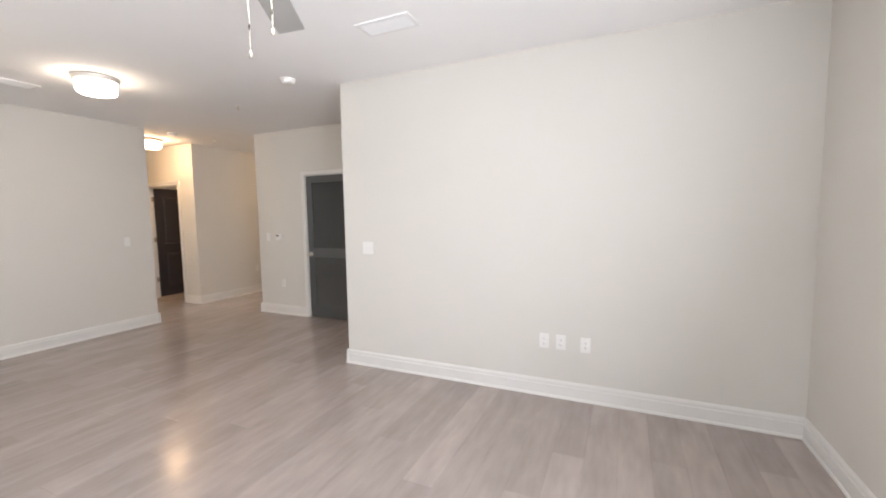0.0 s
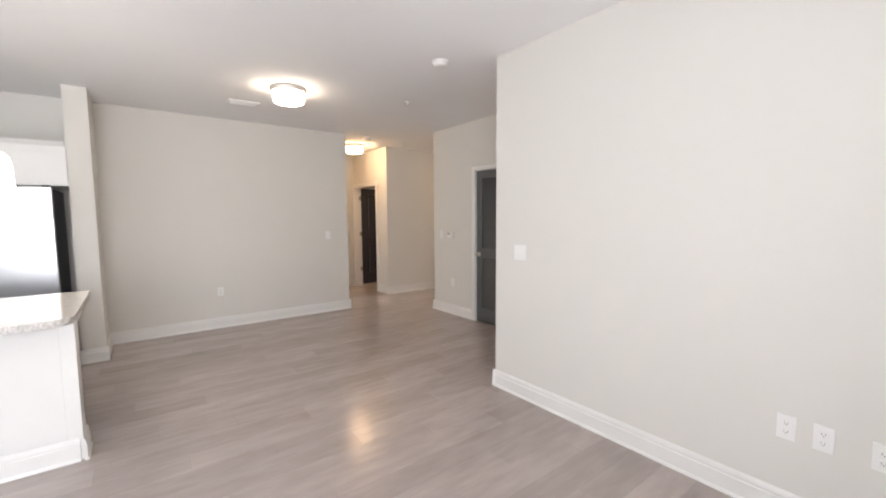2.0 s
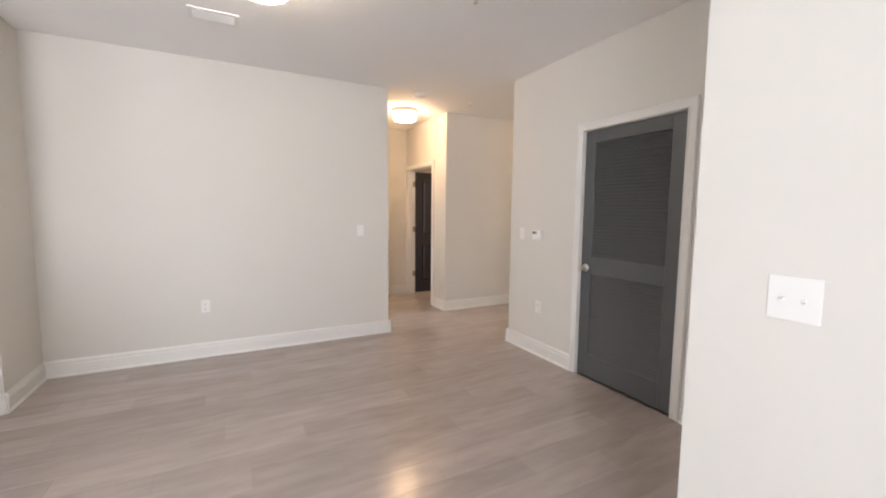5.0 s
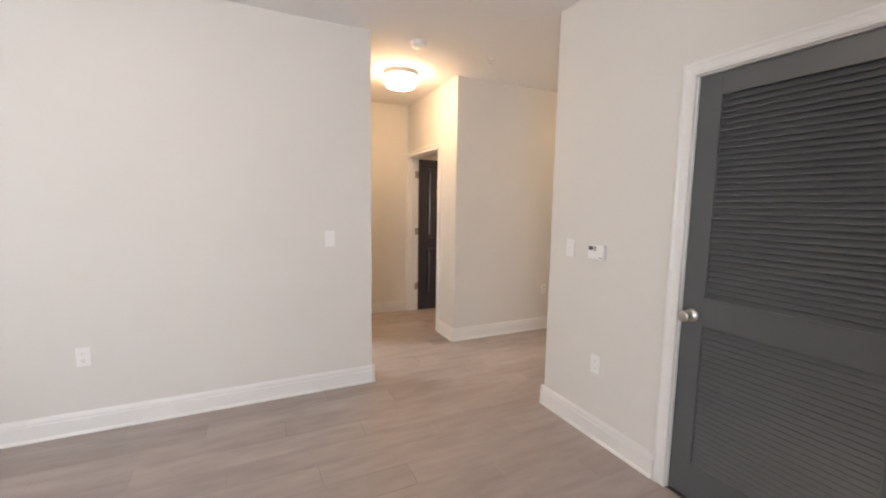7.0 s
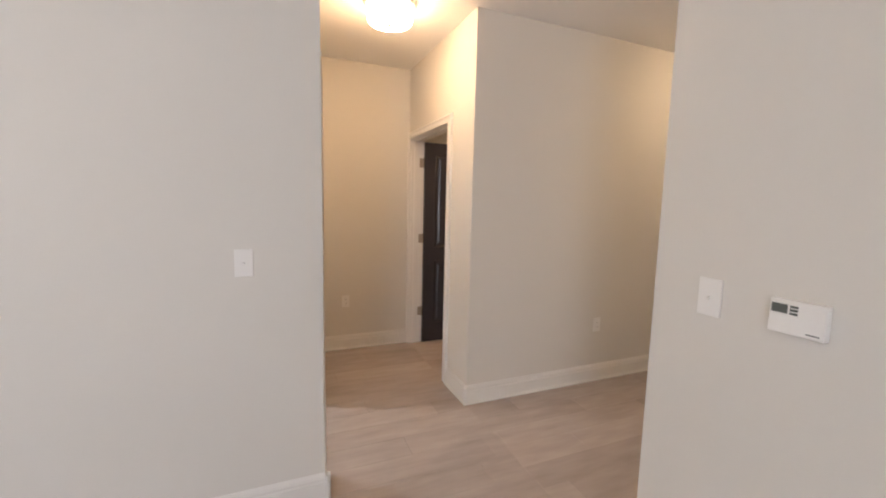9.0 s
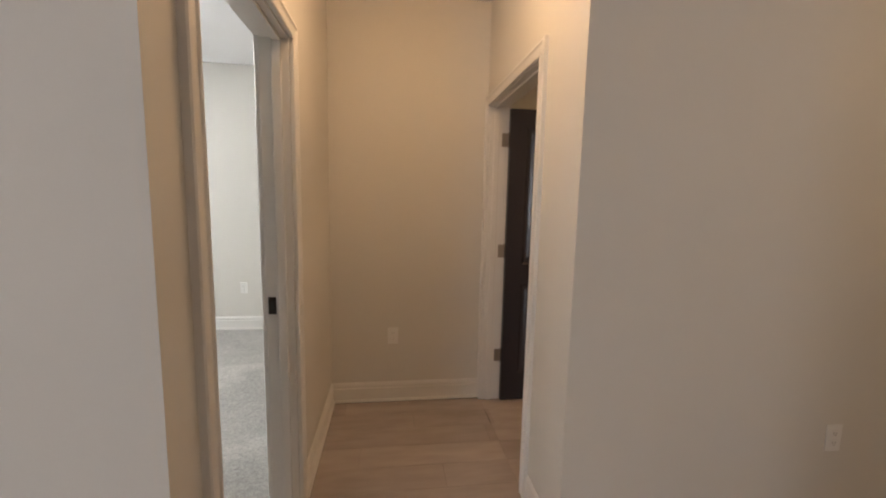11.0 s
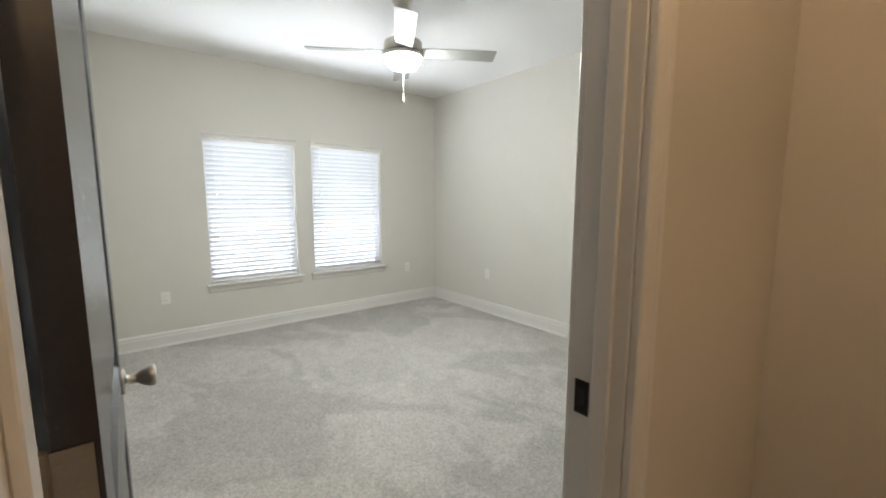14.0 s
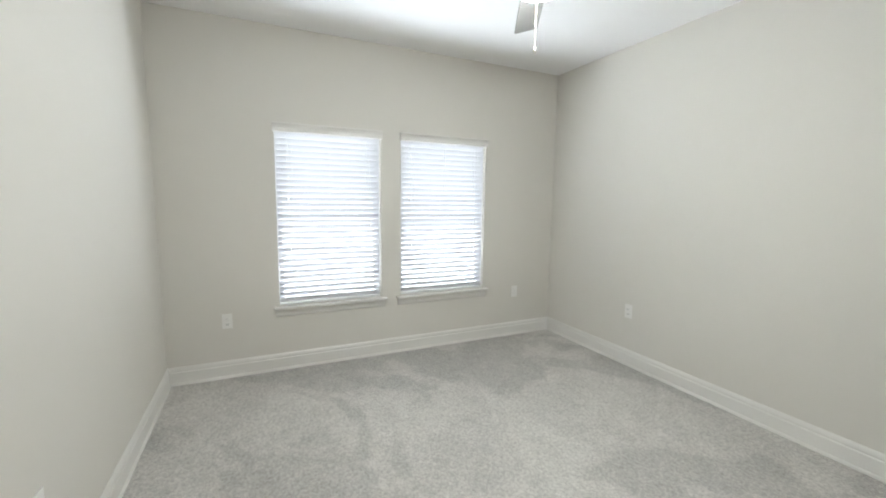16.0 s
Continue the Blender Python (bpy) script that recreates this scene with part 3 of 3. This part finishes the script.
def vent(x, y, lx, ly, slats_along_y):
    o = empty("ceiling_vent", "white stamped metal ceiling air register", "vent", "ceiling air registers")
    fr = 0.028
    bm = boxes((-lx / 2, lx / 2, -ly / 2, -ly / 2 + fr, -0.009, 0), (-lx / 2, lx / 2, ly / 2 - fr, ly / 2, -0.009, 0), (-lx / 2, -lx / 2 + fr, -ly / 2 + fr, ly / 2 - fr, -0.009, 0), (lx / 2 - fr, lx / 2, -ly / 2 + fr, ly / 2 - fr, -0.009, 0))
    part("vent_frame", bm, VINYL, o)
    # The shade behind the slats is a thin near-black sheet, without depth.
    part("duct_shade", boxes((-lx / 2 + fr, lx / 2 - fr, -ly / 2 + fr, ly / 2 - fr, -0.0015, 0)), SLOT, o, "flat dark sheet for the shade behind the slats")
    span = (lx if slats_along_y else ly) - 2 * fr
    n = max(5, int(span / 0.019))
    for i in range(n):
        c = -span / 2 + (i + 0.5) * span / n
        L = (ly if slats_along_y else lx) / 2 - fr
        bm = moved(box(-0.009, 0.009, -L, L, -0.0006, 0.0006), pose(0, 0, 0, 0, 35, 0))
        if not slats_along_y:
            moved(bm, pose(0, 0, 0, 0, 0, 90))
        part("vent_slat", moved(bm, pose(c if slats_along_y else 0, 0 if slats_along_y else c, -0.0085)), VINYL, o)
    o.matrix_world = pose(x, y, H)


vent(-0.825, -1.055, 0.19, 0.40, True)
vent(-1.378, 2.585, 0.31, 0.18, False)


def smoke_detector(x, y):
    o = empty("smoke_detector", "white round plastic smoke detector on the ceiling", "smoke detector", "smoke detectors")
    part("base", lathe([(0, 0), (0.068, 0), (0.068, -0.008), (0.064, -0.012), (0.058, -0.012), (0, -0.012)], 40), PLASTIC, o, "", True)
    part("cover", lathe([(0.06, -0.012), (0.059, -0.026), (0.052, -0.036), (0.03, -0.041), (0, -0.042)], 40), PLASTIC, o, "", True)
    part("indicator", moved(lathe([(0, -0.0425), (0.003, -0.0425), (0.003, -0.038)], 10), pose(0.02, 0, 0)), SLOT, o)
    o.matrix_world = pose(x, y, H)
    return o


sd = smoke_detector(-0.32, 0.335)
copy_thing(sd, pose(0.65, 3.58, H))


def sprinkler(x, y):
    o = empty("fire_sprinkler", "small white recessed fire sprinkler head", "sprinkler", "fire sprinklers")
    part("escutcheon", lathe([(0, 0), (0.036, 0), (0.036, -0.003), (0.028, -0.008), (0.014, -0.009), (0, -0.009)], 32), PLASTIC, o, "", True)
    part("sprinkler_body", lathe([(0.009, -0.008), (0.009, -0.022), (0.004, -0.024), (0.004, -0.036), (0, -0.036)], 16), NICKEL, o)
    part("deflector", lathe([(0, -0.036), (0.014, -0.036), (0.015, -0.038), (0, -0.039)], 20), NICKEL, o)
    o.matrix_world = pose(x, y, H)
    return o


sk = sprinkler(0.09, 1.50)
copy_thing(sk, pose(1.345, 3.62, H))


# ---- outlets, switches, thermostat ----
def outlet():
    o = empty("wall_outlet", "white duplex wall outlet with plastic cover plate", "outlet", "wall outlets")
    part("cover_plate", box(-0.036, 0.036, -0.006, -0.0005, -0.059, 0.059, 0.0022, 2), PLASTIC, o)
    for z in (-0.0205, 0.0205):
        r = part("receptacle", box(-0.0165, 0.0165, -0.0085, -0.005, z - 0.0135, z + 0.0135, 0.0018, 2), PLASTIC, o)
        # Slots are near-black boxes that colour in the shade of the openings.
        part("socket_slot_shade", boxes((-0.0075, -0.0055, -0.0089, -0.008, z - 0.003, z + 0.006), (0.0055, 0.0075, -0.0089, -0.008, z - 0.003, z + 0.005), (-0.0022, 0.0022, -0.0089, -0.008, z - 0.0095, z - 0.0055)), SLOT, r)
    part("screw", moved(lathe([(0, 0.0005), (0.0028, 0.0003), (0.003, -0.001)], 10), pose(0, -0.0062, 0, 90)), PLASTIC, o)
    return o


def switch(gangs, label):
    o = empty("light_switch", label, "light switch", "light switches")
    w = 0.036 + 0.023 * (gangs - 1)
    part("cover_plate", box(-w, w, -0.006, -0.0005, -0.059, 0.059, 0.0022, 2), PLASTIC, o)
    for i in range(gangs):
        c = (i - (gangs - 1) / 2) * 0.046
        part("toggle", moved(box(-0.004, 0.004, -0.013, 0, -0.004, 0.004, 0.001, 1), pose(c, -0.005, 0, 25)), PLASTIC, o)
        for z in (-0.03, 0.03):
            part("screw", moved(lathe([(0, 0.0005), (0.0028, 0.0003), (0.003, -0.001)], 10), pose(c, -0.0062, z, 90)), PLASTIC, o)
    return o


first = outlet()
spots = [(0, -1.94, 0.453, "-x"), (0, -2.07, 0.453, "-x"), (0, -2.255, 0.45, "-x"), (XL, 2.21, 0.475, "-x"), (-1.56, 3.55, 0.485, "-y"), (0.676, YE, 0.478, "-y"), (2.5, 4.16, 0.48, "-y"),
         (-3.87, 4.082, 0.469, "+x"), (-3.87, 6.771, 0.482, "+x"), (-0.885, 7.233, 0.463, "-y"), (-2.805, 7.233, 0.49, "-y"), (-1.955, 3.67, 0.455, "+y"), (-1.845, 3.67, 0.455, "+y"), (-1.44, 3.67, 0.485, "+y")]
for k, (x, y, z, f) in enumerate(spots):
    m = pose(x, y, z, 0, 0, FACING[f])
    if k:
        copy_thing(first, m)
    else:
        first.matrix_world = m
switch(2, "white double toggle light switch plate").matrix_world = pose(0, -0.27, 1.168, 0, 0, -90)
sw = switch(1, "white single toggle light switch plate")
sw.matrix_world = pose(-0.073, 3.55, 1.18)
copy_thing(sw, pose(XL, 2.475, 1.18, 0, 0, -90))

th = empty("thermostat", "white plastic digital wall thermostat with small grey display", "thermostat")
part("case", box(-0.068, 0.056, -0.026, -0.0005, -0.046, 0.044, 0.004, 2), PLASTIC, th)
part("display", box(-0.062, -0.026, -0.0272, -0.025, 0.008, 0.032), LCD, th, "dark grey display")
for z in (0.028, 0.019, 0.010):
    part("button", box(-0.021, -0.003, -0.0275, -0.025, z - 0.003, z + 0.003, 0.0008, 1), LCD, th)
part("lettering", box(0.018, 0.046, -0.0264, -0.0255, -0.036, -0.033), LCD, th)
th.matrix_world = pose(XL, 2.232, 1.178, 0, 0, -90)

# ---- kitchen ----
fr = empty("refrigerator", "stainless steel refrigerator with dark grey sides", "refrigerator")
part("cabinet_body", box(-3.905, -3.0, 2.81, 3.50, 0.03, 1.735, 0.004, 2), FRIDGE_SIDE, fr, "dark grey side panels")
part("door", box(-3.445, -3.002, 2.745, 2.80, 0.10, 1.755, 0.01, 3), STEEL, fr, "brushed stainless door")
part("door", box(-3.903, -3.451, 2.745, 2.80, 0.10, 1.755, 0.01, 3), STEEL, fr, "brushed stainless door")
part("door_gasket", box(-3.9, -3.006, 2.80, 2.81, 0.11, 1.73), SLOT, fr)
for x in (-3.48, -3.415):
    part("door_handle", box(x - 0.011, x + 0.011, 2.69, 2.708, 0.75, 1.55, 0.006, 2), STEEL, fr)
for x in (-3.87, -3.04):
    part("hinge_cover", box(x - 0.03, x + 0.03, 2.755, 2.85, 1.735, 1.768, 0.004, 1), FRIDGE_SIDE, fr)
part("toe_grille", box(-3.88, -3.02, 2.77, 2.82, 0.0, 0.09, 0.003, 1), FRIDGE_SIDE, fr, "dark kick grille")
part("roller_foot", box(-3.06, -3.01, 2.775, 2.82, 0, 0.03), SLOT, fr)

uc = empty("upper_cabinet", "white shaker cabinet above the refrigerator with crown", "cabinet")
part("body", box(-3.92, -2.902, 2.97, 3.548, 1.775, 2.17, 0.001, 1), TRIM, uc)
for a, b in ((-3.915, -3.42), (-3.414, -2.906)):
    d = part("door", boxes((a, b, 2.948, 2.968, 1.78, 1.84), (a, b, 2.948, 2.968, 2.09, 2.15), (a, a + 0.06, 2.948, 2.968, 1.84, 2.09), (b - 0.06, b, 2.948, 2.968, 1.84, 2.09)), TRIM, uc)
    part("door_panel", box(a + 0.06, b - 0.06, 2.958, 2.966, 1.84, 2.09), TRIM, d)
part("crown", moved(extrude_profile([(0, 0), (0.008, 0), (0.03, 0.03), (0.034, 0.045), (0, 0.045)], 1.008), pose(-3.92, 2.968, 2.155)), TRIM, uc)

isl = empty("kitchen_island_base", "white panelled knee wall of the kitchen island", "kitchen island")
part("knee_wall", box(-5.0, -2.732, 0.785, 0.93, 0, 0.872, 0.002, 1), TRIM, isl, "white painted knee wall")
part("corner_post", box(-2.797, -2.724, 0.777, 0.94, 0.0, 0.84, 0.002, 1), TRIM, isl)
part("top_moulding", moved(extrude_profile([(0, 0), (0.006, 0), (0.012, 0.012), (0.03, 0.03), (0.034, 0.05), (0, 0.05)], 2.24), pose(-5.0, 0.785, 0.83)), TRIM, isl)
part("top_moulding", moved(extrude_profile([(0, 0), (0.006, 0), (0.012, 0.012), (0.03, 0.03), (0.034, 0.05), (0, 0.05)], 0.20), pose(-2.732, 0.751, 0.83, 0, 0, 90)), TRIM, isl)
part("skirting", moved(extrude_profile(BASE, 2.26), pose(-5.0, 0.777, 0)), TRIM, isl)
part("skirting", moved(extrude_profile(BASE, 0.21), pose(-2.724, 0.753, 0, 0, 0, 90)), TRIM, isl)

cab = empty("base_cabinet", "dark stained wooden island base cabinet with toe kick", "cabinet")
part("carcass", box(-5.0, -2.792, 0.94, 1.56, 0.10, 0.874, 0.001, 1), CABINET, cab)
part("toe_kick", box(-5.0, -2.797, 0.94, 1.49, 0, 0.10), CABINET, cab)
part("end_panel", box(-2.792, -2.782, 0.945, 1.555, 0.0, 0.874, 0.001, 1), CABINET, cab)
for a, b in ((-3.30, -2.807), (-3.78, -3.31), (-4.26, -3.79), (-4.74, -4.27)):
    d = part("door", box(a, b, 1.561, 1.58, 0.12, 0.70, 0.002, 1), CABINET, cab)
    part("drawer_front", box(a, b, 1.561, 1.58, 0.71, 0.86, 0.002, 1), CABINET, cab)
    part("handle", box(b - 0.05, b - 0.04, 1.60, 1.608, 0.52, 0.66, 0.002, 1), NICKEL, d)


def countertop():
    """A slab with two rounded corners and a chipped stone edge."""
    x0, x1, y0, y1, r = -5.0, -2.702, 0.52, 1.60, 0.13
    pts = [(x0, y1), (x0, y0)]
    pts += [(x1 - r + r * math.sin(a), y0 + r - r * math.cos(a)) for a in [math.pi / 2 * k / 10 for k in range(11)]]
    pts += [(x1 - 0.02 + 0.02 * math.cos(a), y1 - 0.02 + 0.02 * math.sin(a)) for a in [math.pi / 2 * k / 4 for k in range(5)]]
    o = empty("island_countertop", "pale speckled granite countertop with rounded corner", "countertop")
    bm = bmesh.new()
    lo = [bm.verts.new((x, y, 0.915)) for x, y in pts]
    hi = [bm.verts.new((x, y, 0.918)) for x, y in pts]
    bm.faces.new(lo)
    bm.faces.new(hi)
    for i in range(len(pts)):
        j = (i + 1) % len(pts)
        bm.faces.new((lo[i], lo[j], hi[j], hi[i]))
    part("slab_top", bm, GRANITE, o)
    dense = []
    for i in range(len(pts)):
        a, b = Vector(pts[i]), Vector(pts[(i + 1) % len(pts)])
        n = max(1, int((b - a).length / 0.02))
        dense += [a.lerp(b, k / n) for k in range(n)]
    bm = bmesh.new()
    rows = []
    for q, z in enumerate((0.876, 0.886, 0.896, 0.906, 0.915)):
        ring = []
        for i, p in enumerate(dense):
            tn = (dense[(i + 1) % len(dense)] - dense[i - 1]).normalized()
            out = Vector((tn.y, -tn.x))
            off = 0.0 if q in (0, 4) else 0.006 * noise.noise(Vector((p.x * 45, p.y * 45, z * 60)))
            ring.append(bm.verts.new((p.x + out.x * off, p.y + out.y * off, z)))
        rows.append(ring)
    for a, b in zip(rows, rows[1:]):
        for i in range(len(dense)):
            j = (i + 1) % len(dense)
            bm.faces.new((a[i], a[j], b[j], b[i]))
    bm.faces.new(rows[0])
    part("chiselled_edge", bm, ROUGH_STONE, o, "rough chiselled stone edge with dark flecks")


countertop()
sink = empty("sink", "stainless steel sink set in the countertop", "sink")
part("rim", boxes((-3.95, -3.19, 1.02, 1.04, 0.919, 0.923), (-3.95, -3.19, 1.42, 1.44, 0.919, 0.923), (-3.95, -3.93, 1.04, 1.42, 0.919, 0.923), (-3.21, -3.19, 1.04, 1.42, 0.919, 0.923)), STEEL, sink)
# No bowl is modelled: its shade is a flat near-black sheet.
part("basin_shade", boxes((-3.93, -3.21, 1.04, 1.42, 0.9185, 0.9195)), SLOT, sink, "flat dark sheet standing for the sink hollow's shade")

pend = empty("pendant_lamp", "lit white glass bell pendant lamp over the island", "pendant lamp")
part("ceiling_cup", lathe([(0, 0), (0.06, 0), (0.058, -0.012), (0.02, -0.028), (0, -0.028)], 32), NICKEL, pend, "", True)
part("stem", lathe([(0.006, -0.02), (0.006, -0.83)], 12), NICKEL, pend)
part("socket_cap", lathe([(0, -0.82), (0.02, -0.825), (0.024, -0.88), (0, -0.88)], 24), NICKEL, pend, "", True)
part("shade", lathe([(0.024, -0.875), (0.05, -0.885), (0.075, -0.91), (0.083, -0.96), (0.088, -1.08), (0.092, -1.11), (0.086, -1.11), (0.08, -1.06), (0.07, -0.92), (0.03, -0.885)], 48), GLASS_PEND, pend, "glowing white bell glass", True)
pend.matrix_world = pose(-3.055, 1.1, H)

# ---- carpet ----
bm = bmesh.new()
nx, ny = 190, 170
x0, x1, y0, y1 = -3.87, 0.15, 3.67, 7.233
grid = []
for i in range(nx + 1):
    col = []
    for j in range(ny + 1):
        x, y = x0 + (x1 - x0) * i / nx, y0 + (y1 - y0) * j / ny
        z = CZ + 0.004 * noise.noise(Vector((x * 3, y * 3, 0))) + 0.0035 * noise.noise(Vector((x * 34, y * 34, 5))) + random.uniform(-0.0015, 0.0015)
        col.append(bm.verts.new((x, y, z)))
    grid.append(col)
for i in range(nx):
    for j in range(ny):
        bm.faces.new((grid[i][j], grid[i + 1][j], grid[i + 1][j + 1], grid[i][j + 1]))
cp = structure("carpet", bm, CARPET, "light grey cut pile bedroom carpet with mottled tracks", "carpet")
for f in cp.data.polygons:
    f.use_smooth = True

# ---- vinyl plank floor ----
fl = empty("floor", "grey brown wood-look vinyl plank floor", "floor", kind="structure")
PW, PL = 0.183, 1.22
AREAS = [(-6.0, XL, -3.6, 3.55), (XL, 4.3, 2.675, 4.16), (0.15, 1.31, 3.55, 5.54), (1.31, 3.4, 4.28, 7.353)]
plank_meshes = {}
rest = bmesh.new()
count = 0


def plank_bm(l, w):
    bm = bmesh.new()
    e = 0.0012
    lo = [bm.verts.new(p) for p in ((0, 0, -0.0015), (l, 0, -0.0015), (l, w, -0.0015), (0, w, -0.0015))]
    hi = [bm.verts.new(p) for p in ((e, e, 0), (l - e, e, 0), (l - e, w - e, 0), (e, w - e, 0))]
    base = [bm.verts.new(p) for p in ((0, 0, -0.011), (l, 0, -0.011), (l, w, -0.011), (0, w, -0.011))]
    bm.faces.new(hi)
    for a, b in ((lo, hi), (base, lo)):
        for k in range(4):
            bm.faces.new((a[k], a[(k + 1) % 4], b[(k + 1) % 4], b[k]))
    return bm


for ax0, ax1, ay0, ay1 in AREAS:
    r = 0
    y = ay0
    while y < ay1 - 0.002:
        w = min(PW, ay1 - y)
        x = ax0 - PL * ((r * 0.37 + 0.13) % 1)
        while x < ax1 - 0.002:
            a, b = max(x, ax0), min(x + PL, ax1)
            if b - a > 0.02:
                key = (round(b - a, 2), round(w, 3))
                near = a > -5.0 and b < 4.3 and count < 296 and not (b < -3.4 and y > 0.9)
                if near:
                    count += 1
                    if key not in plank_meshes:
                        ob = part("plank", plank_bm(b - a, w), PLANK, fl)
                        plank_meshes[key] = ob.data
                    else:
                        ob = new("plank", plank_meshes[key])
                        ob.parent = fl
                    ob.location = (a, y, 0)
                else:
                    t = plank_bm(b - a, w)
                    moved(t, pose(a, y, 0))
                    me = bpy.data.meshes.new("tmp")
                    t.to_mesh(me)
                    t.free()
                    rest.from_mesh(me)
                    bpy.data.meshes.remove(me)
            x += PL
        y += PW
        r += 1
tagged(part("plank_field", rest, PLANK, fl), kind="stuff")
